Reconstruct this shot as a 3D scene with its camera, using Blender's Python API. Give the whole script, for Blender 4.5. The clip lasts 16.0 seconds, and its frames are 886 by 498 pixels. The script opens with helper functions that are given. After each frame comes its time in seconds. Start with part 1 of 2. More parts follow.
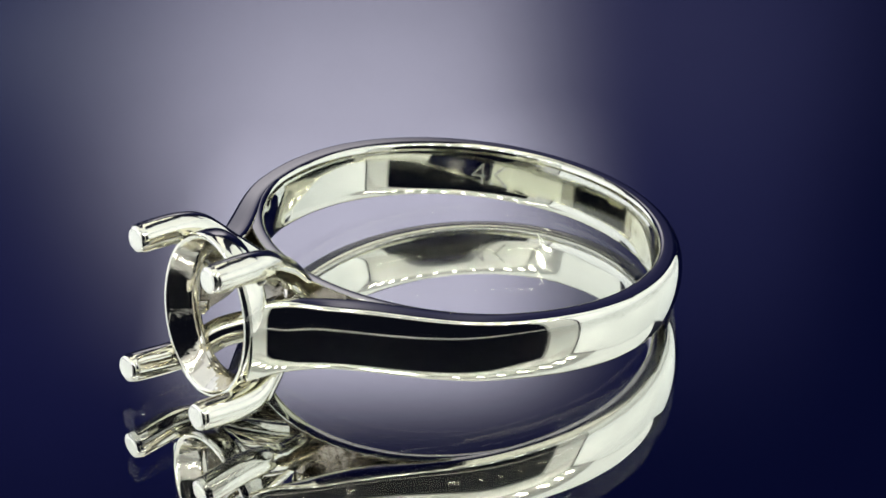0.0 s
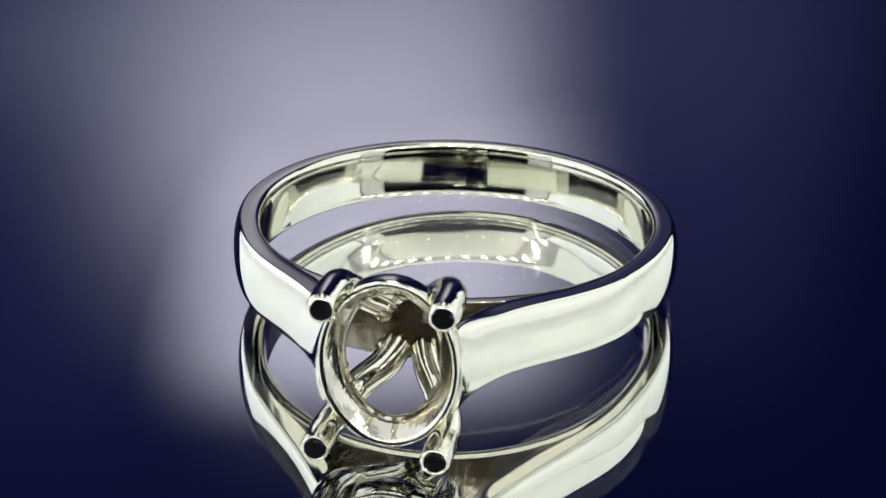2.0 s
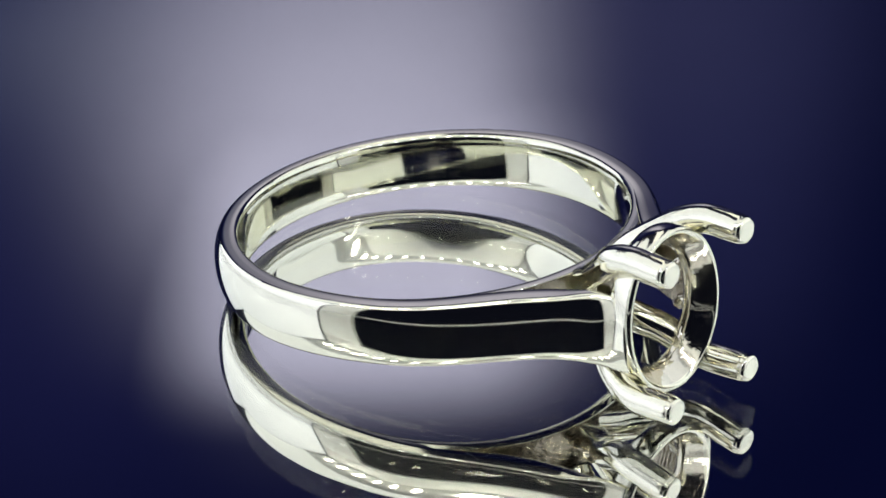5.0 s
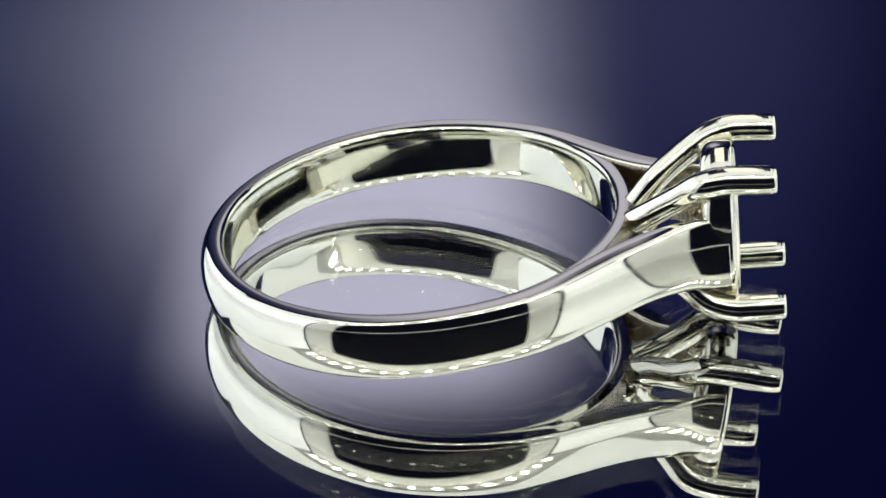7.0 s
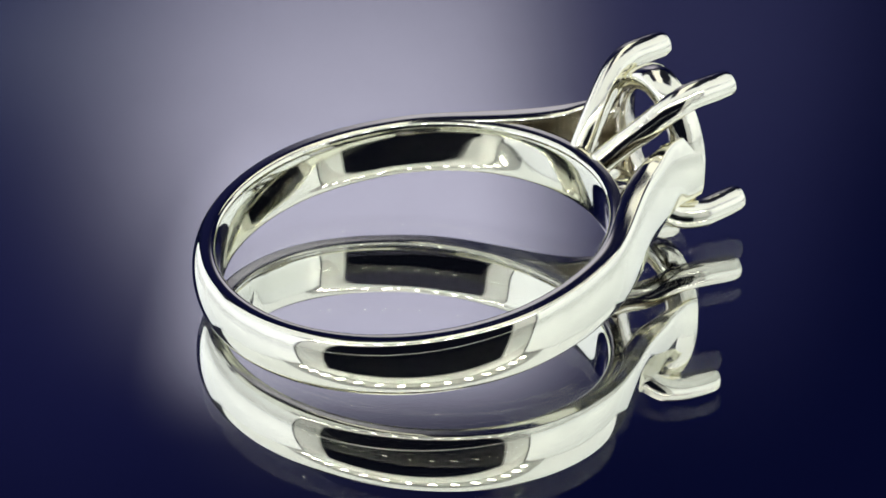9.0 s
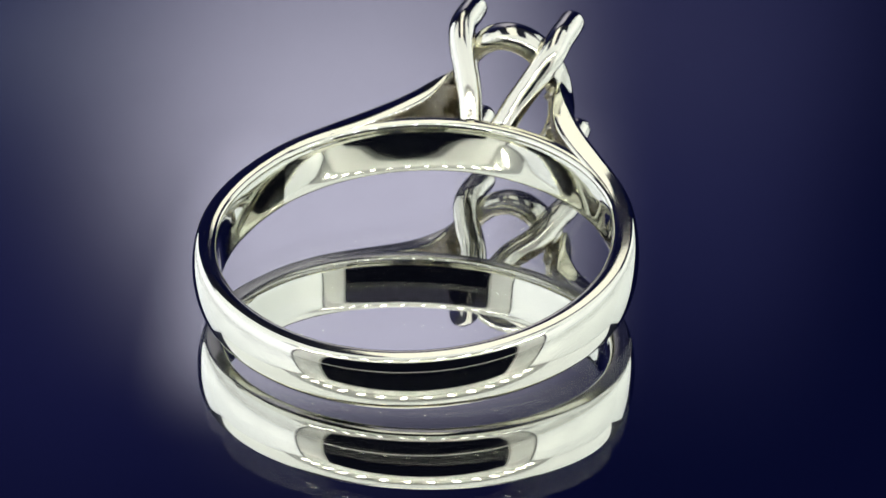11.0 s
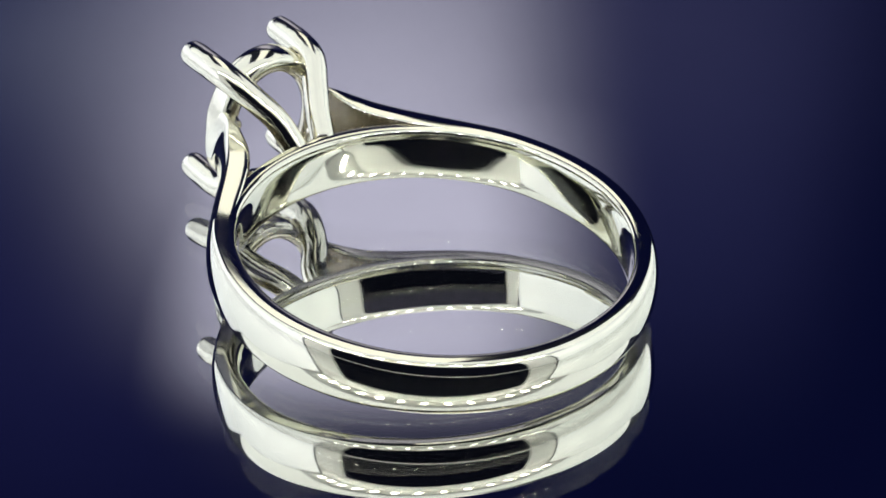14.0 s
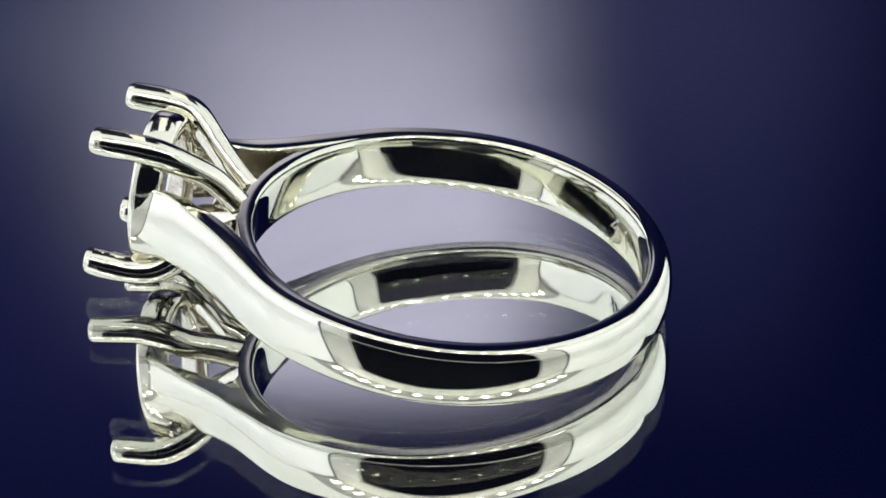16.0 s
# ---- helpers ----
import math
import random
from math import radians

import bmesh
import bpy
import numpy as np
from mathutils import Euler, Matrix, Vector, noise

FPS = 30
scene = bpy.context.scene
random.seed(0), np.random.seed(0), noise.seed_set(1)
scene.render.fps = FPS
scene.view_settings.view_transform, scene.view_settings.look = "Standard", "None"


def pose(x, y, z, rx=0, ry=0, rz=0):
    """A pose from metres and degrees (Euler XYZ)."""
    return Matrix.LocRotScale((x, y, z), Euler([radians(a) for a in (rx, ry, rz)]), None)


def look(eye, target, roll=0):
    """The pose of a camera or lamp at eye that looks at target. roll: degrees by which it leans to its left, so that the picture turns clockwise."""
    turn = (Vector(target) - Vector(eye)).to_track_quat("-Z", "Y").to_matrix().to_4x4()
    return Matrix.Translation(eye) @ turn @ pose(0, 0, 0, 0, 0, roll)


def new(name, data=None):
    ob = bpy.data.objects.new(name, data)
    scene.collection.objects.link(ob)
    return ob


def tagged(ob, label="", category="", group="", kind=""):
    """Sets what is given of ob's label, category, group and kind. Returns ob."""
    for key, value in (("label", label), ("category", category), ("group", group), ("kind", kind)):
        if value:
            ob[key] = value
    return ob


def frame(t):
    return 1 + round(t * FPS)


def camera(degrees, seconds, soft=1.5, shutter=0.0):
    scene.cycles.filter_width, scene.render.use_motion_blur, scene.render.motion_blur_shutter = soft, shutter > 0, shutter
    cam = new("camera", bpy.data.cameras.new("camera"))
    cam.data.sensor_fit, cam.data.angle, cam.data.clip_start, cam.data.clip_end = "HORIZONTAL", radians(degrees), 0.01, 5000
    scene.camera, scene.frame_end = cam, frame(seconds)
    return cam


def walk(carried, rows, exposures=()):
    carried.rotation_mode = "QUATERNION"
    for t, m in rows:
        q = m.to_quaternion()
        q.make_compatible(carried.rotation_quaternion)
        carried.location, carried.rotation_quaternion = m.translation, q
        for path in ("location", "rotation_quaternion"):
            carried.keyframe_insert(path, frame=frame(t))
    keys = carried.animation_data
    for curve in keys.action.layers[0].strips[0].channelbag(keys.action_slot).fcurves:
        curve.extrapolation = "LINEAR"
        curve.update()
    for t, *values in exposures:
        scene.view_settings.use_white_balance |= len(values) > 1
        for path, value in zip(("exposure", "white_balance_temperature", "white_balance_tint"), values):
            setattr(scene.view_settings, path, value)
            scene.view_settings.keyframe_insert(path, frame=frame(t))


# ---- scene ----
MM = 0.001
cam = camera(18.083, 16.0, soft=1.5)
cam.data.dof.use_dof, cam.data.dof.focus_distance, cam.data.dof.aperture_fstop = True, 0.1195, 155.0
EYE = (0.284 * MM, -107.54 * MM, 61.94 * MM)
AIM = (0.284 * MM, 0.0, 2.246 * MM)
STILL = look(EYE, AIM, -0.164)
walk(cam, [(0.0, STILL), (16.0, STILL)])

# ---- light ----
world = bpy.data.worlds.new("dim_room")
scene.world = world
world.use_nodes = True
world.node_tree.nodes["Background"].inputs[0].default_value = (0.012, 0.014, 0.03, 1)
world.node_tree.nodes["Background"].inputs[1].default_value = 0.3
scene.view_settings.exposure = 0.06
LEFT_POWER, RIGHT_POWER, TOP_POWER, REAR_POWER = 1.03, 0.90, 0.83, 1.08
LED_POWER = 34.0
BACKDROP_GLOW = 1.0


# ---- materials ----
class Nodes:
    """A short way to wire a node material."""

    def __init__(self, name):
        self.mat = bpy.data.materials.new(name)
        self.mat.use_nodes = True
        self.tree = self.mat.node_tree
        self.bsdf = self.tree.nodes["Principled BSDF"]
        self.out = self.tree.nodes["Material Output"]

    def add(self, kind, **values):
        n = self.tree.nodes.new(kind)
        for key, value in values.items():
            n.inputs[key.replace("_", " ")].default_value = value
        return n

    def link(self, a, b):
        self.tree.links.new(a, b)

    def math(self, op, a, b=None):
        n = self.tree.nodes.new("ShaderNodeMath")
        n.operation = op
        for i, v in enumerate((a, b)):
            if v is None:
                continue
            if isinstance(v, (int, float)):
                n.inputs[i].default_value = v
            else:
                self.link(v, n.inputs[i])
        return n.outputs[0]

    def mix(self, fac, a, b):
        n = self.tree.nodes.new("ShaderNodeMix")
        n.data_type = "RGBA"
        for i, v in ((0, fac), (6, a), (7, b)):
            if isinstance(v, (int, float, tuple)):
                n.inputs[i].default_value = v
            else:
                self.link(v, n.inputs[i])
        return n.outputs[2]

    def noise(self, scale, detail=3.0, rough=0.55, stretch=(1, 1, 1)):
        co = self.tree.nodes.new("ShaderNodeTexCoord")
        mp = self.tree.nodes.new("ShaderNodeMapping")
        mp.inputs["Scale"].default_value = stretch
        self.link(co.outputs["Object"], mp.inputs[0])
        n = self.add("ShaderNodeTexNoise", Scale=scale, Detail=detail, Roughness=rough)
        self.link(mp.outputs[0], n.inputs["Vector"])
        return n.outputs["Fac"]

    def bump(self, height, strength, distance):
        n = self.add("ShaderNodeBump", Strength=strength, Distance=distance)
        self.link(height, n.inputs["Height"])
        self.link(n.outputs[0], self.bsdf.inputs["Normal"])

    def ramp(self, fac, lo, hi):
        n = self.tree.nodes.new("ShaderNodeMapRange")
        n.inputs["To Min"].default_value, n.inputs["To Max"].default_value = lo, hi
        self.link(fac, n.inputs[0])
        return n.outputs[0]


def metal(name, colour, rough, wave=0.0, cast=0.0, ripple=420):
    n = Nodes(name)
    n.bsdf.inputs["Metallic"].default_value = 1
    big, fine = n.noise(260, 3), n.noise(5200, 3)
    dark = tuple(c * 0.94 for c in colour[:3]) + (1,)
    n.link(n.mix(n.ramp(big, 0.0, 1.0), colour, dark), n.bsdf.inputs["Base Color"])
    n.link(n.ramp(fine, rough * 0.6, rough * 1.5), n.bsdf.inputs["Roughness"])
    if cast:
        co = n.tree.nodes.new("ShaderNodeTexCoord")
        ridges = n.add("ShaderNodeTexWave", Scale=1500, Distortion=1.2, Detail=2)
        n.link(co.outputs["Object"], ridges.inputs["Vector"])
        n.bump(n.math("ADD", n.math("MULTIPLY", ridges.outputs["Fac"], 0.2), n.noise(cast, 4, 0.6)), 0.7, 0.00010)
    else:
        n.bump(n.noise(ripple, 2), wave, 0.00004)
    return n.mat


def plain(name, colour, rough, grain=900, depth=0.25, metallic=0.0):
    n = Nodes(name)
    n.bsdf.inputs["Roughness"].default_value = rough
    n.bsdf.inputs["Metallic"].default_value = metallic
    worn = tuple(c * 0.8 for c in colour[:3]) + (1,)
    n.link(n.mix(n.noise(40, 4), colour, worn), n.bsdf.inputs["Base Color"])
    n.bump(n.noise(grain, 3), depth, 0.0002)
    return n.mat


def glowing(name, colour, power, uneven=0.0, hot=False):
    n = Nodes(name)
    n.bsdf.inputs["Base Color"].default_value = (0.25, 0.25, 0.25, 1)
    n.bsdf.inputs["Emission Color"].default_value = colour
    n.bsdf.inputs["Roughness"].default_value = 0.5
    if uneven:
        level = n.ramp(n.noise(22, 3), power * (1 - uneven), power * (1 + uneven))
        if hot:
            # lamps behind the diffuser: brightest across its middle height
            co = n.tree.nodes.new("ShaderNodeTexCoord")
            sep = n.tree.nodes.new("ShaderNodeSeparateXYZ")
            n.link(co.outputs["Object"], sep.inputs[0])
            d = n.math("DIVIDE", n.math("SUBTRACT", sep.outputs[2], 52 * MM), 50 * MM)
            bell = n.math("EXPONENT", n.math("MULTIPLY", n.math("MULTIPLY", d, d), -1.0))
            level = n.math("MULTIPLY", level, n.math("ADD", n.math("MULTIPLY", bell, 0.30), 0.74))
        n.link(level, n.bsdf.inputs["Emission Strength"])
    else:
        n.bsdf.inputs["Emission Strength"].default_value = power
    return n.mat


def backdrop_material():
    """A navy backdrop whose emission paints in a soft lavender light spot."""
    n = Nodes("painted_backdrop_glow")
    co = n.tree.nodes.new("ShaderNodeTexCoord")
    sep = n.tree.nodes.new("ShaderNodeSeparateXYZ")
    n.link(co.outputs["Object"], sep.inputs[0])
    x, z = sep.outputs[0], sep.outputs[2]

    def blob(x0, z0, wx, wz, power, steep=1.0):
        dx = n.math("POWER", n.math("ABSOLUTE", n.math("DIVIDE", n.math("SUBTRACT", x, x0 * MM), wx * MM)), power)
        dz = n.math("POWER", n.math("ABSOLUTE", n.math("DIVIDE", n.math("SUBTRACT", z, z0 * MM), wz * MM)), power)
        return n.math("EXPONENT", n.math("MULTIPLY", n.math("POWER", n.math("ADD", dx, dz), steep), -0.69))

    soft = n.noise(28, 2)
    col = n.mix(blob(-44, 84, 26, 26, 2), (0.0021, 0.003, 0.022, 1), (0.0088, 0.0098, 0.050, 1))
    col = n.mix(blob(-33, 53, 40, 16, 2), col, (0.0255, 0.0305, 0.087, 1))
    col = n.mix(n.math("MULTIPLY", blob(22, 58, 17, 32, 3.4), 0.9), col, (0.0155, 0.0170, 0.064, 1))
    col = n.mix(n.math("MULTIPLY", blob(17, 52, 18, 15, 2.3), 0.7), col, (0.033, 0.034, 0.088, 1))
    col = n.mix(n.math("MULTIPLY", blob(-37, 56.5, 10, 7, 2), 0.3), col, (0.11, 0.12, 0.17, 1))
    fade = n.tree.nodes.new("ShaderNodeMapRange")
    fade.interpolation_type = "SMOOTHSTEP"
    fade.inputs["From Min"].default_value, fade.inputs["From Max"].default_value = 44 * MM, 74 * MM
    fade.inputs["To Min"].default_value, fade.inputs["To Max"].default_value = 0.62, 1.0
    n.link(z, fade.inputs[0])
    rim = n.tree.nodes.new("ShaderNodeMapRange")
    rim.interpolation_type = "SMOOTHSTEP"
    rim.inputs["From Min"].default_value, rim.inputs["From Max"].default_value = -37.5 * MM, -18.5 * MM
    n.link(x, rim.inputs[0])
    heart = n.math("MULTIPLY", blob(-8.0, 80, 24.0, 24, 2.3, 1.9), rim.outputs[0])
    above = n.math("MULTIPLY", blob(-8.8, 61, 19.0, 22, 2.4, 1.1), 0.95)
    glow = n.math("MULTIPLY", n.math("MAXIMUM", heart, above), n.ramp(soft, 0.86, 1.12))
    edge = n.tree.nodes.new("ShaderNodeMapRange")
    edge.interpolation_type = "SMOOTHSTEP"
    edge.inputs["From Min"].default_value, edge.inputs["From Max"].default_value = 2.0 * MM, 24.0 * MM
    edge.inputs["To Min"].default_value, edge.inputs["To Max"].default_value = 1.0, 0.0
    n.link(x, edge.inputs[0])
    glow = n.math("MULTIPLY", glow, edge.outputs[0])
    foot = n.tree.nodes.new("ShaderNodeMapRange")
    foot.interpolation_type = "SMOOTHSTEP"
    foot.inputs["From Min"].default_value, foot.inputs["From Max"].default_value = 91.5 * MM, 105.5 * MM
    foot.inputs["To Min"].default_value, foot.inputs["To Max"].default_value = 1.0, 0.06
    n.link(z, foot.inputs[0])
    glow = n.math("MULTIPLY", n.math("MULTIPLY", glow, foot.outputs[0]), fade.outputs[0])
    # the lavender pool of light is painted over the navy here
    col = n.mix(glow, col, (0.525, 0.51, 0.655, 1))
    n.tree.nodes.remove(n.bsdf)
    em = n.add("ShaderNodeEmission", Strength=BACKDROP_GLOW)
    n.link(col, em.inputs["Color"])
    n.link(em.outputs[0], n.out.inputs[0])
    return n.mat


def glass_material():
    n = Nodes("clear_float_glass")
    n.tree.nodes.remove(n.bsdf)
    g = n.add("ShaderNodeBsdfGlass", Color=(0.985, 0.985, 0.98, 1), Roughness=0.0, IOR=1.27)
    n.link(g.outputs[0], n.out.inputs[0])
    return n.mat


GOLD = metal("polished_white_gold", (0.88, 0.86, 0.705, 1), 0.055, 0.045)
INNER = metal("worn_inside_gold", (0.85, 0.84, 0.69, 1), 0.05, 0.06, ripple=600)
# real cast roughness; the dark brown paints in shade of the gaps by the head
SHADED_CAST = metal("shaded_rough_cast_gold", (0.38, 0.335, 0.255, 1), 0.16, cast=2600)
PRONG = metal("polished_prong_gold", (0.88, 0.855, 0.70, 1), 0.085, 0.30, ripple=1900)
# brown tint paints in dim bounces inside the gallery; beads share it
SEAT = metal("dimmed_cut_white_gold", (0.74, 0.70, 0.58, 1), 0.10, 0.5, ripple=2400)
MARK = metal("engraved_white_gold", (0.80, 0.78, 0.655, 1), 0.2, cast=6000)
SILVER = metal("mirror_silvering", (0.93, 0.94, 0.94, 1), 0.0)
SILVER.node_tree.nodes["Principled BSDF"].inputs["Roughness"].default_value = 0.0
for lnk in list(SILVER.node_tree.links):
    if lnk.to_socket.name in ("Roughness", "Normal"):
        SILVER.node_tree.links.remove(lnk)
GLASS = glass_material()
WHITE = plain("white_board", (0.8, 0.8, 0.78, 1), 0.6)
ACRYLIC = plain("white_gloss_acrylic", (0.8, 0.8, 0.78, 1), 0.03, 300, 0.0)
PALE = plain("pale_grey_board", (0.58, 0.58, 0.57, 1), 0.6)
BLACK = plain("black_board", (0.012, 0.012, 0.014, 1), 0.7)
NAVY = plain("navy_cloth", (0.012, 0.014, 0.04, 1), 0.9, 1500, 0.5)
GREY = plain("grey_plastic", (0.18, 0.18, 0.19, 1), 0.4)
PANEL_L = glowing("lit_diffuser_bright", (0.945, 1.0, 1.16, 1), LEFT_POWER, 0.22, True)
PANEL_R = glowing("lit_diffuser_greenish", (0.93, 1.0, 1.08, 1), RIGHT_POWER, 0.24, True)
PANEL_T = glowing("lit_diffuser_top", (0.95, 1.0, 1.07, 1), TOP_POWER, 0.2)
PANEL_B = glowing("lit_diffuser_rear", (1.0, 1.0, 0.95, 1), REAR_POWER, 0.05)
LED = glowing("lit_led_lens", (0.98, 1.0, 1.0, 1), LED_POWER)
BACKDROP = backdrop_material()


# ---- mesh helpers ----
def part(name, mesh, material, parent, label=""):
    mesh.materials.append(material)
    ob = new(name, mesh)
    ob.parent = parent
    return tagged(ob, label)


def skin(name, rings, closed=False, caps=True, smooth=True, second=None):
    """A mesh through rings of points (mm); closed: the last ring joins the first."""
    n, m = len(rings), len(rings[0])
    verts = [tuple(c * MM for c in p) for r in rings for p in r]
    faces = []
    for i in range(n if closed else n - 1):
        j = (i + 1) % n
        for k in range(m):
            l = (k + 1) % m
            faces.append((i * m + k, i * m + l, j * m + l, j * m + k))
    if caps and not closed:
        faces.append(tuple(range(m - 1, -1, -1)))
        faces.append(tuple(range((n - 1) * m, n * m)))
    me = bpy.data.meshes.new(name)
    me.from_pydata(verts, [], faces)
    bm = bmesh.new()
    bm.from_mesh(me)
    bmesh.ops.recalc_face_normals(bm, faces=bm.faces)
    bm.to_mesh(me)
    bm.free()
    if second:
        for p in me.polygons:
            if len(p.vertices) == 4 and {v % m for v in p.vertices} <= set(second):
                p.material_index = 1
    if smooth:
        me.polygons.foreach_set("use_smooth", [len(p.vertices) == 4 for p in me.polygons])
    return me


def box(name, x0, x1, y0, y1, z0, z1, bevel=0.0):
    bm = bmesh.new()
    bmesh.ops.create_cube(bm, size=1)
    for v in bm.verts:
        v.co = Vector(((x0 + x1) / 2 + v.co.x * (x1 - x0), (y0 + y1) / 2 + v.co.y * (y1 - y0), (z0 + z1) / 2 + v.co.z * (z1 - z0))) * MM
    if bevel:
        bmesh.ops.bevel(bm, geom=bm.edges[:], offset=bevel * MM, segments=2, affect="EDGES")
    me = bpy.data.meshes.new(name)
    bm.to_mesh(me)
    bm.free()
    return me


def spline(points, per=12):
    """A smooth line through the points."""
    pts = [Vector(p) for p in points]
    pts = [pts[0] * 2 - pts[1]] + pts + [pts[-1] * 2 - pts[-2]]
    out = []
    for i in range(1, len(pts) - 2):
        a, b, c, d = pts[i - 1:i + 3]
        for k in range(per):
            t = k / per
            out.append(0.5 * (2 * b + (c - a) * t + (2 * a - 5 * b + 4 * c - d) * t * t + (3 * b - a - 3 * c + d) * t ** 3))
    out.append(pts[-2])
    return out


def rod(name, path, radii, around=20):
    rings = []
    side = Vector((0, 0, 1))
    for i, p in enumerate(path):
        way = (path[min(i + 1, len(path) - 1)] - path[max(i - 1, 0)]).normalized()
        u = (side - way * side.dot(way)).normalized()
        v = way.cross(u)
        side = u
        r = radii[i] if isinstance(radii, list) else radii
        rings.append([p + u * r * math.cos(a) + v * r * math.sin(a) for a in (2 * math.pi * k / around for k in range(around))])
    return skin(name, rings)


# ---- the ring ----
FLOOR = 2.23
PHI, PSI = 5.881, -0.152
R_IN, R_OUT, WIDTH = 8.65, 9.86, 2.70
TIPS = {(1, 1): (15.82, 2.52, 3.60), (-1, 1): (15.90, -2.31, 3.47), (1, -1): (15.96, 2.34, -2.62), (-1, -1): (16.02, -2.5, -2.56)}
HEAD_Z = 0.45


def band_section(r_in, r_out, width, dome=0.6):
    """Points (radius, z) of a band with an elliptic dome outside and a gently rounded inside."""
    h, pts = width / 2, []
    for k in range(25):
        a = math.radians(-80 + 160 * k / 24)
        pts.append((r_out - dome * (1 - math.cos(a)), h * math.sin(a)))
    edge = r_out - dome
    pts += [(edge + dome * 0.09, h * 0.9955), (edge + dome * 0.02, h * 0.9995), (edge - 0.04, h)]
    side = [(edge * 0.5 + (r_in + 0.26) * 0.5, h + 0.004), (r_in + 0.26, h), (r_in + 0.17, h - 0.025), (r_in + 0.10, h - 0.08)]
    pts += side
    for k in range(11):
        s = 1 - 2 * k / 10
        pts.append((r_in + 0.012 * s * s + 0.045 * s ** 8, s * (h - 0.17)))
    pts += [(r, -z) for r, z in side[::-1]]
    pts += [(edge - 0.04, -h), (edge + dome * 0.02, -h * 0.9995), (edge + dome * 0.09, -h * 0.9955)]
    return pts


def smooth(a, b, v):
    t = min(1, max(0, (v - a) / (b - a)))
    return t * t * (3 - 2 * t)


def band_line():
    """The outer line of the band in plan: the tip of one shoulder, round the back, to the other tip.
    Each row: the point, the way outwards, degrees from the head and distance from the tip."""
    half = [(R_OUT * math.cos(math.radians(o)), R_OUT * math.sin(math.radians(o)), 0) for o in range(180, 66, -1)]
    half = [Vector(p) for p in half[:-1]] + spline([half[-1], (5.55, 8.33, 0), (7.35, 7.02, 0), (9.65, 4.98, 0), (11.25, 3.93, 0), (12.3, 3.34, 0), (13.0, 3.08, 0), (13.74, 2.97, 0)], 14)
    for _ in range(40):
        half = half[:90] + [(half[i - 1] + half[i] * 2 + half[i + 1]) / 4 for i in range(90, len(half) - 1)] + half[-1:]
    gone, rows = 0.0, []
    for i in range(len(half) - 1, -1, -1):
        gone += (half[i] - half[min(i + 1, len(half) - 1)]).length
        way = (half[max(i - 1, 0)] - half[min(i + 1, len(half) - 1)]).normalized()
        out = Vector((way.y, -way.x, 0)) if i else Vector((-1, 0, 0))
        rows.append((half[i], out, math.degrees(math.atan2(half[i].y, half[i].x)), gone))
    other = [(Vector((p.x, -p.y, 0)), Vector((o.x, -o.y, 0)), off, d) for p, o, off, d in rows[:-1]]
    return rows + other[::-1]


def band_rings():
    rings = []
    for p, out, off, d in band_line():
        near = 1 - smooth(0.0, 3.4, d)
        w = WIDTH - 0.07 * smooth(90, 180, off) + 0.85 * near
        zc = HEAD_Z * 0.72 * (1 - smooth(1.5, 9, d))
        lean = 0.10 * (1 - smooth(4, 13, d))
        thick = R_OUT - R_IN + 0.16 * (1 - smooth(4.5, 9.0, d)) - 0.91 * (1 - smooth(0.4, 3.6, d))
        sec = band_section(R_OUT - thick, R_OUT, w, min(0.34 + 0.28 * smooth(85, 160, off), thick - 0.36))
        side = 1 if p.y >= 0 else -1
        droop = 1 - 0.2 * (1 - smooth(0.0, 2.0, d))
        sec = [(r, z * droop if z > 0 else z) for r, z in sec]
        wrap = 1 - smooth(0.2, 3.0, d)
        rings.append([(p.x + out.x * (r - R_OUT - lean * z), p.y + out.y * (r - R_OUT - lean * z) - side * wrap * 2.92 * (1 - math.sqrt(1 - (z / 3.7) ** 2)), z + zc) for r, z in sec])
    # even out the changes of section along the band
    for _ in range(30):
        rings = rings[:1] + [[tuple((q0 + 2 * q1 + q2) / 4 for q0, q1, q2 in zip(u, v, x)) for u, v, x in zip(rings[i - 1], rings[i], rings[i + 1])]
                             for i in range(1, len(rings) - 1)] + rings[-1:]
    return rings


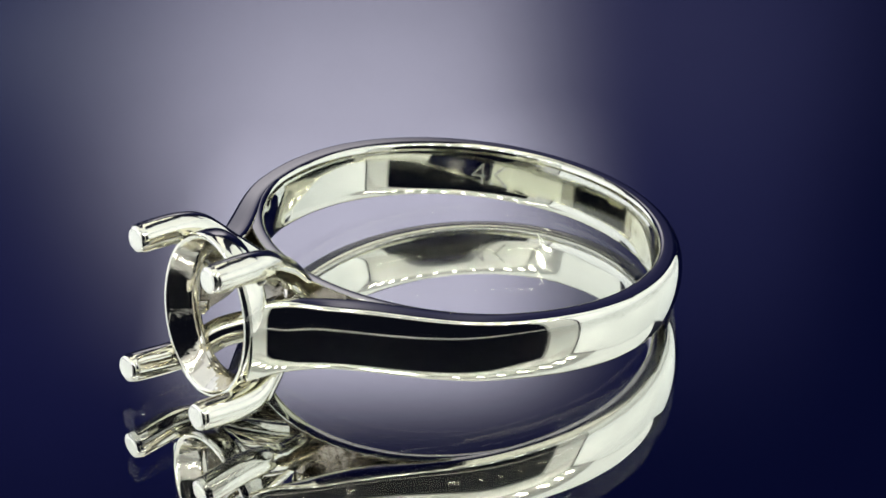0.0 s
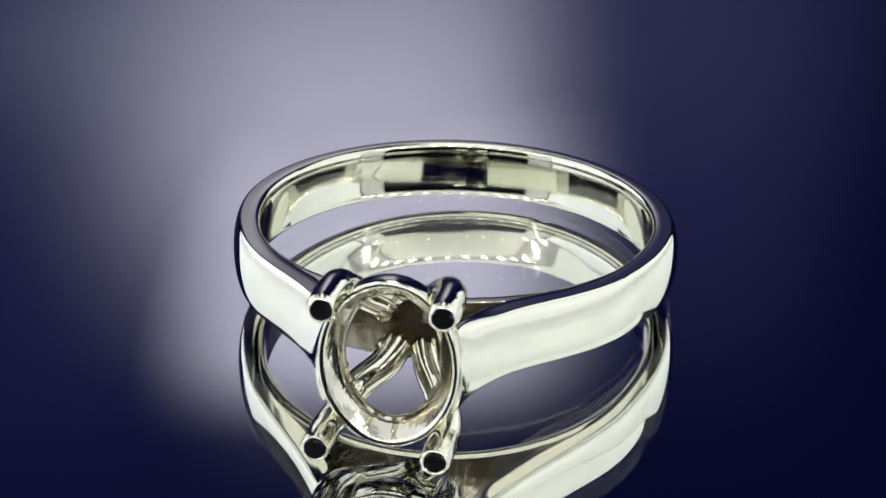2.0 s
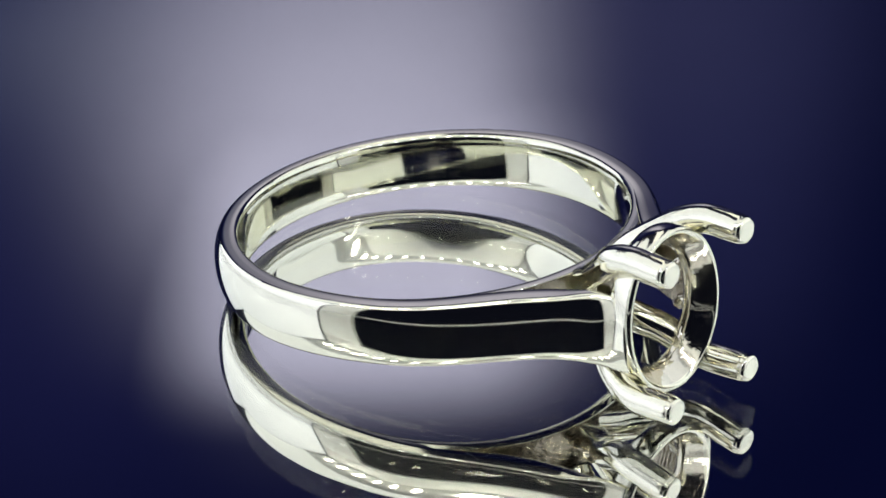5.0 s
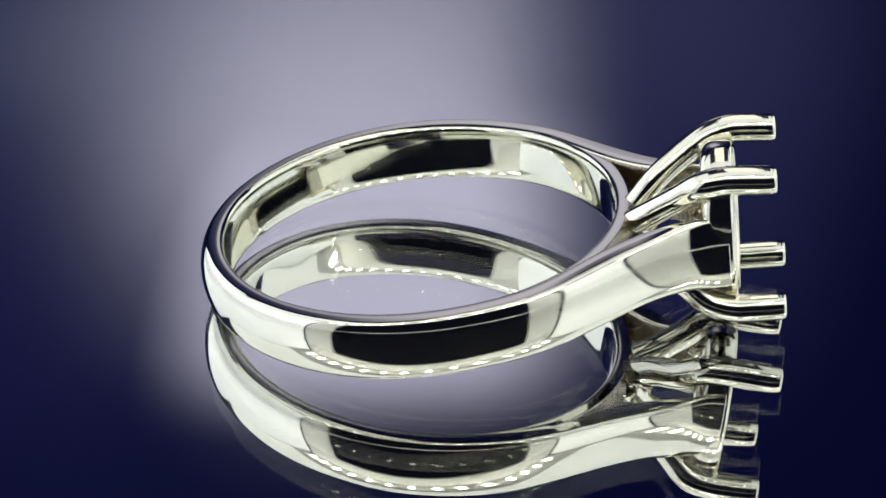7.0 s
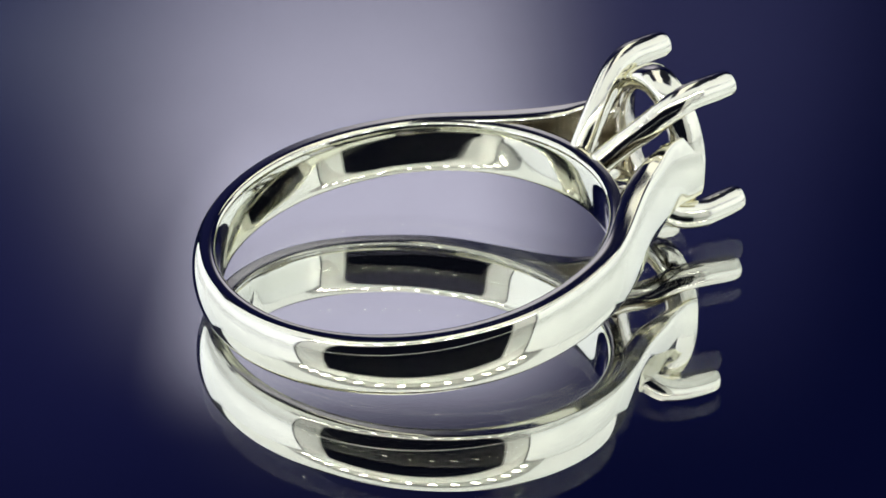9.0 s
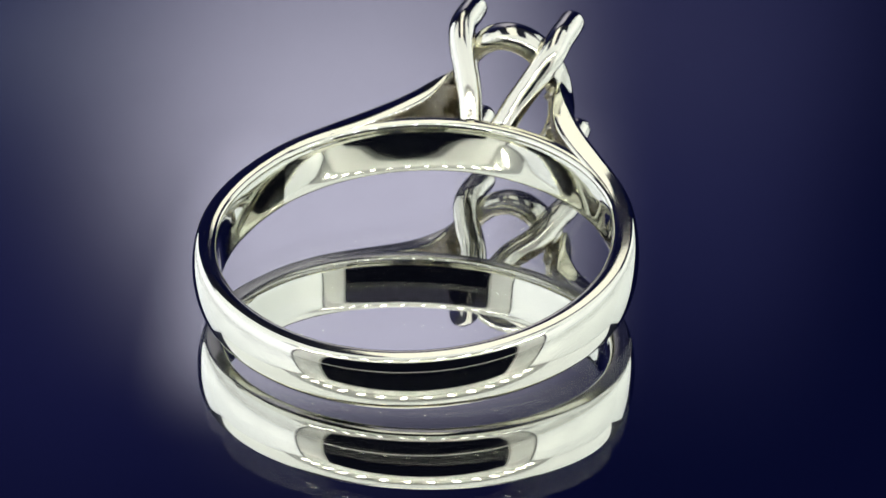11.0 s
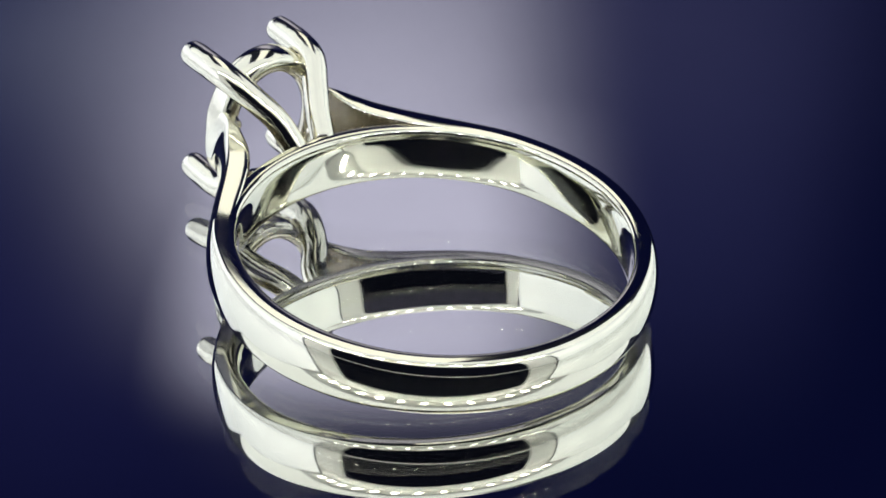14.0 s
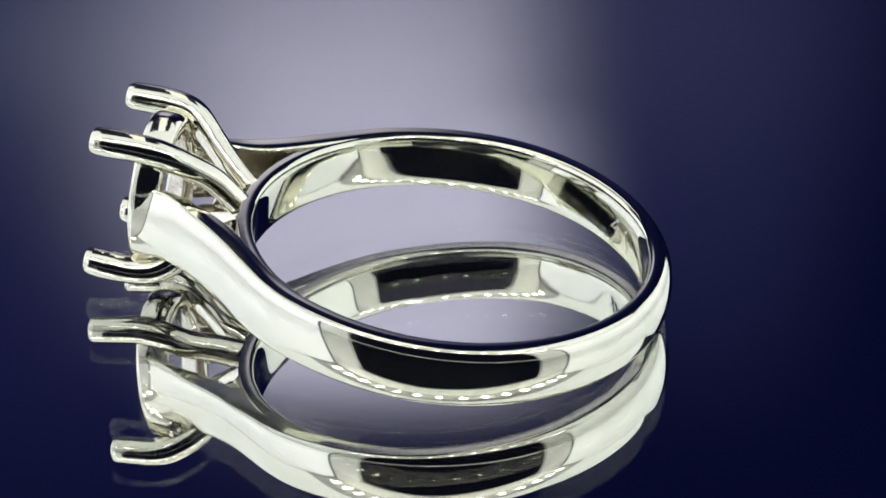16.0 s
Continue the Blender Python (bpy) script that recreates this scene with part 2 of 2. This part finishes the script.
def band_meshes():
    """The band and its two shoulders, cut apart with one unbroken shading across the cuts."""
    rings = band_rings()
    m, n = len(rings[0]), len(rings)
    whole = skin("whole", rings)
    shade = [v.normal.copy() for v in whole.vertices]
    line = band_line()
    cut = next(i for i, row in enumerate(line) if row[2] > 70)
    out = []
    for name, i0, i1 in (("shoulder", 0, cut), ("shank", cut, n - 1 - cut), ("shoulder", n - 1 - cut, n - 1)):
        faces = []
        for i in range(i0, i1):
            faces += [((i - i0) * m + k, (i - i0) * m + (k + 1) % m, (i + 1 - i0) * m + (k + 1) % m, (i + 1 - i0) * m + k) for k in range(m)]
        last = (i1 - i0) * m
        if i0 == 0:
            faces.append(tuple(range(m - 1, -1, -1)))
        if i1 == n - 1:
            faces.append(tuple(range(last, last + m)))
        me = bpy.data.meshes.new(name)
        me.from_pydata([tuple(c * MM for c in p) for r in rings[i0:i1 + 1] for p in r], [], faces)
        quad = me.polygons[len(me.polygons) // 2]
        if quad.normal.dot(shade[i0 * m + quad.vertices[0]]) < 0:
            me.flip_normals()
        for f in me.polygons:
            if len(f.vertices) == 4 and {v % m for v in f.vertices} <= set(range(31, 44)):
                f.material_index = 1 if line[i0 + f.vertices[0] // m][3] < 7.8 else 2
        me.polygons.foreach_set("use_smooth", [len(f.vertices) == 4 for f in me.polygons])
        me.normals_split_custom_set_from_vertices([tuple(v) for v in shade[i0 * m:(i1 + 1) * m]])
        out.append((name, me))
    return out


def bridge_mesh():
    """The thin inner part of the band that runs under the head between the shoulders."""
    rings = []
    for k in range(161):
        a = math.radians(-74 + 148 * k / 160)
        sec = band_section(R_IN + 0.004, R_OUT - 0.42, WIDTH - 0.02, 0.10)
        rings.append([(r * math.cos(a), r * math.sin(a), z) for r, z in sec])
    return skin("bridge", rings, second=range(0, 25))


def collet_mesh():
    """The oval gallery that carries the stone's seat."""
    sec = [(12.60, -0.34), (12.66, -0.22), (12.82, -0.11), (13.05, -0.03), (13.3, 0.0), (13.6, 0.0), (13.82, -0.02), (13.93, -0.07), (13.97, -0.15),
           (13.95, -0.24), (13.84, -0.34), (13.6, -0.54), (13.34, -0.76), (13.1, -0.92), (12.86, -0.98), (12.66, -0.88), (12.57, -0.62)]
    rings = []
    for i in range(112):
        a = 2 * math.pi * i / 112
        ay, az = 2.92, 3.66
        ny, nz = math.cos(a) / ay, math.sin(a) / az
        ln = math.hypot(ny, nz)
        rings.append([(x, ay * math.cos(a) + d * ny / ln, HEAD_Z + az * math.sin(a) + d * nz / ln) for x, d in sec])
    return skin("oval_gallery", rings, closed=True, second=range(10, 17))


def prong_mesh(sy, sz):
    tx, ty, tz = TIPS[(sy, sz)]
    zc = HEAD_Z
    dz = tz - zc
    arch = 0.0 if sz < 0 else 0.1 + 0.2 * sy
    root = 0.75 if sz > 0 else 0.58 + 0.1 * sy
    line = spline([(9.5, root * sy, 0.3 * zc + 0.75 * sz), (10.6, (root + 0.4) * sy, 0.7 * zc + 1.45 * sz + arch), (11.7, 1.72 * sy, zc + 0.70 * dz + 0.6 * arch), (12.7, 2.2 * sy, zc + 0.93 * dz),
                   (13.7, ty * 0.985, zc + 1.01 * dz), (14.8, ty, zc + 1.01 * dz), (tx - 0.26, ty, tz), (tx, ty, tz)], 8)
    n = len(line)
    radii = [(0.58 if sz > 0 else 0.66) + (0.06 if sz > 0 else -0.02) * smooth(0.1, 0.5, i / n) - 0.06 * smooth(0.7, 1.0, i / n) for i in range(n)]
    for k in range(8):
        radii[-1 - k] = 0.58 - 0.19 * (1 - math.sqrt(1 - (1 - k / 8) ** 2))
    return rod("prong", line, radii)


ring = tagged(new("engagement_ring"), "polished white gold ring with empty four-prong oval setting on mirror", "ring")
for name, mesh in band_meshes():
    ob = part(name, mesh, GOLD, ring, "polished domed white gold band" if name == "shank" else "")
    ob.data.materials.append(SHADED_CAST)
    ob.data.materials.append(INNER)
part("bridge", bridge_mesh(), INNER, ring, "thin polished bridge under the head, rough cast outside with gap shade painted in").data.materials.append(SHADED_CAST)
part("oval_gallery", collet_mesh(), PRONG, ring, "oval gallery with a cut stone seat").data.materials.append(SEAT)
for key in TIPS:
    part("prong", prong_mesh(*key), PRONG, ring)

# small uneven beads of solder where the head is joined
def bead_mesh(x, y, z, r, seed):
    bm = bmesh.new()
    bmesh.ops.create_icosphere(bm, subdivisions=3, radius=1)
    for v in bm.verts:
        k = 1 + 0.35 * noise.noise(v.co * 1.6 + Vector((seed, 0, 0)))
        v.co = Vector((x + v.co.x * r * 1.5 * k, y + v.co.y * r * k, z + v.co.z * r * k)) * MM
    for f in bm.faces:
        f.smooth = True
    me = bpy.data.meshes.new("solder_bead")
    bm.to_mesh(me)
    bm.free()
    return me


for i, (sy, sz) in enumerate(TIPS):
    part("solder_bead", bead_mesh(12.75, 2.05 * sy, HEAD_Z + 2.35 * sz, 0.34, i * 3.1), SEAT, ring, "small uneven solder bead")
    part("solder_bead", bead_mesh(10.0, 0.95 * sy, 0.2 + 0.85 * sz, 0.42, i * 2.3 + 9), SEAT, ring, "small uneven solder bead")
    part("solder_bead", bead_mesh(12.5, 2.3 * sy, HEAD_Z * 0.9 + 0.9 * sz, 0.34, i * 1.7 + 20), SEAT, ring, "small uneven solder bead")

# ---- marks struck inside the band ----
def on_inside(ob, angle, width, z0):
    """Bends flat marks (x along the band, y up) onto the inside of the band."""
    for v in ob.vertices:
        a = math.radians(angle) - (v.co.x - width / 2) / R_IN
        r = R_IN - 0.006 + v.co.z
        zz = v.co.y + z0
        r += 0.012 * (zz / 1.18) ** 2
        v.co = Vector((r * math.cos(a), r * math.sin(a), zz)) * MM


def struck_text(text, size, angle, z0):
    cu = bpy.data.curves.new("hallmark", "FONT")
    cu.body, cu.size, cu.extrude, cu.offset = text, size, 0.014, -0.018
    tmp = new("tmp", cu)
    me = bpy.data.meshes.new_from_object(tmp.evaluated_get(bpy.context.evaluated_depsgraph_get()))
    bpy.data.objects.remove(tmp)
    xs = [v.co.x for v in me.vertices]
    on_inside(me, angle, max(xs) - min(xs), z0)
    return me


def struck_bar(width, height, angle, z0):
    bm = bmesh.new()
    bmesh.ops.create_cube(bm, size=1, matrix=Matrix.Translation((0, height / 2, 0)) @ Matrix.Diagonal((width, height, 0.016, 1)))
    me = bpy.data.meshes.new("mark_bar")
    bm.to_mesh(me)
    bm.free()
    on_inside(me, angle, 0.0, z0)
    return me


part("hallmark", struck_text("14K", 1.6, 223.5, -0.55), MARK, ring, "stamped gold fineness mark")
for k in range(10):
    part("mark_bar", struck_bar((0.1, 0.2, 0.12, 0.22)[k % 4], (0.62, 0.55, 0.62, 0.5, 0.62, 0.58)[k % 6], 157 - 2.9 * k, -0.62), INNER, ring, "worn stamped maker's mark")

# ---- mirror turntable ----
GLASS_T = 1.03


def disc(name, r, z0, z1, edge=0.15, around=160):
    prof = [(r - edge, z0), (r, z0 + edge), (r, z1 - edge), (r - edge, z1)]
    rings = [[(q * math.cos(2 * math.pi * k / around), q * math.sin(2 * math.pi * k / around), z) for k in range(around)] for q, z in prof]
    return skin(name, rings, smooth=False)


turntable = tagged(new("mirror_turntable"), "round turning display mirror of clear silvered glass on white board", "turntable")
part("glass_plate", disc("glass_plate", 100, -GLASS_T, 0), GLASS, turntable, "clear glass plate")
part("platter", disc("platter", 99.8, -8, -GLASS_T - 0.07, 0.3), GREY, turntable, "grey plastic platter")
part("silvering", disc("silvering", 99.8, -GLASS_T - 0.06, -GLASS_T - 0.004, 0.005), SILVER, turntable, "silver mirror coating")

# ---- light box ----
SIDE, FRONT, BACK, TOP, BASE = 172, -105, 150, 136, -0.05
OPEN_X, OPEN_Z = 106, 92


def floor_mesh():
    """The board round the mirror, with a round hole in which it turns."""
    hole, rim = [], []
    for k in range(160):
        a = 2 * math.pi * (k + 0.5) / 160
        c, d = math.cos(a), math.sin(a)
        hole.append((100.4 * c, 100.4 * d))
        y_edge = BACK + 6 if d > 0 else -(FRONT - 6)
        q = min((SIDE + 6) / max(abs(c), 1e-6), y_edge / max(abs(d), 1e-6))
        rim.append((q * c, q * d))
    levels = ((hole, -0.05), (rim, -0.05), (rim, -8), (hole, -8))
    return skin("floor", [[(x, y, z) for x, y in pts] for pts, z in levels], closed=True, smooth=False)


tagged(part("floor", floor_mesh(), ACRYLIC, None), "glossy white acrylic floor of the photo box round the mirror", "floor", kind="structure")
tagged(part("base_board", box("base_board", -SIDE - 6, SIDE + 6, FRONT - 6, BACK + 6, -14, -8.05), GREY, None), "grey base board under the photo box floor", "board", kind="structure")
tagged(part("ceiling", box("ceiling", -SIDE - 6, SIDE + 6, FRONT - 6, BACK + 6, TOP, TOP + 6), NAVY, None), "dark navy cloth top of the photo box", "ceiling", kind="structure")
# emits its colours, so the light spot on it needs no lamp
tagged(part("backdrop", box("backdrop", -SIDE, SIDE, BACK, BACK + 5, BASE, TOP), BACKDROP, None), "navy backdrop that emits its painted tones and a soft lavender light spot", "backdrop", kind="structure")
for sx in (-1, 1):
    panel = tagged(new("light_panel"), "tall white glowing diffuser panel standing on the box floor", "light panel", "light panels of the box")
    x0, x1 = sorted((sx * SIDE, sx * (SIDE + 5)))
    part("diffuser", box("diffuser", x0, x1, FRONT + 4, BACK - 2, BASE + 0.02, 129.9, 0.5), PANEL_L if sx < 0 else PANEL_R, panel, "lit white diffuser")
    outline = [(sx * (SIDE - 0.5), 108), (sx * 112, BACK - 3), (sx * 108, BACK - 6), (sx * (SIDE - 0.5), 102)]
    part("corner_diffuser", skin("corner_diffuser", [[(x, y, BASE + 0.02) for x, y in outline], [(x, y, 129.9) for x, y in outline]], smooth=False), PANEL_L if sx < 0 else PANEL_R, panel, "lit white corner diffuser")
    part("frame", box("frame", x0, x1, FRONT + 4, BACK - 2, 130, 135, 0.8), GREY, panel)
    x0, x1 = sorted((sx * (SIDE + 5.2), sx * (SIDE + 9)))
    tagged(part("wall_west" if sx < 0 else "wall_east", box("wall", x0, x1, FRONT - 6, BACK + 6, BASE, TOP), BLACK, None), "black side wall of the photo box", "wall", kind="structure")
tagged(part("wall_front", box("wall_front", -SIDE, SIDE, FRONT - 4, FRONT, OPEN_Z, TOP), PALE, None), "pale grey board above the open front of the photo box", "wall", kind="structure")
for sx in (-1, 1):
    x0, x1 = sorted((sx * OPEN_X, sx * SIDE))
    tagged(part("wall_jamb", box("jamb", x0, x1, FRONT - 4, FRONT, BASE, OPEN_Z), WHITE, None), "white board beside the open front of the photo box", "wall", kind="structure")
tagged(part("trim_front", box("trim_front", -SIDE, SIDE, FRONT + 1, FRONT + 3, BASE + 0.02, 1.5, 0.3), WHITE, None), "low white lip along the front edge of the floor", "trim", kind="structure")
top_light = tagged(new("top_light"), "flat white glowing panel under the top of the photo box", "light panel", "light panels of the box")
part("diffuser", box("diffuser", -SIDE + 0.5, SIDE - 0.5, -49, 20, TOP - 6, TOP - 2, 0.5), PANEL_T, top_light, "lit white diffuser")
part("frame", box("frame", -SIDE + 4, SIDE - 4, -48.8, 20, TOP - 2, TOP, 0.3), GREY, top_light)
for sx in (-1, 1):
    x0, x1 = sorted((sx * 56, sx * (SIDE - 0.5)))
    part("wing_diffuser", box("wing_diffuser", x0, x1, 20.2, 104, TOP - 6, TOP - 2, 0.5), PANEL_T, top_light, "lit white diffuser wing")
rear_light = tagged(new("rear_light"), "narrow white glowing panel under the top near the backdrop", "light panel", "light panels of the box")
part("diffuser", box("diffuser", -18, 18, 20.2, BACK - 3, TOP - 6, TOP - 2, 0.5), PANEL_B, rear_light, "lit white diffuser")
part("frame", box("frame", -20, 20, 20.2, BACK - 1, TOP - 2, TOP, 0.3), GREY, rear_light)
strip = tagged(new("led_strip"), "row of bright white diodes along the front of the box top", "led strip")
part("board", box("board", -SIDE + 0.2, SIDE - 0.2, FRONT + 0.2, -49.3, TOP - 3, TOP, 0.3), PALE, strip, "pale grey board that carries the diodes")
for i in range(14):
    x = -149.5 + i * 23
    part("diode", box("diode", x - 2.1, x + 2.1, -93, -77, TOP - 5.4, TOP - 3.1, 0.9), LED, strip)


# ---- what moves ----
def ring_pose(t):
    turn = -139.728 + 19.0718 * t
    a = math.radians(turn + 137.51)
    return pose(1.027 * MM * math.cos(a), 1.027 * MM * math.sin(a), FLOOR * MM, PSI, -PHI, turn)


def motions():
    times = [0.5 * k for k in range(33)]
    walk(ring, [(t, ring_pose(t)) for t in times])
    walk(turntable, [(t, pose(0, 0, 0, 0, 0, -139.728 + 19.0718 * t)) for t in times])


motions()
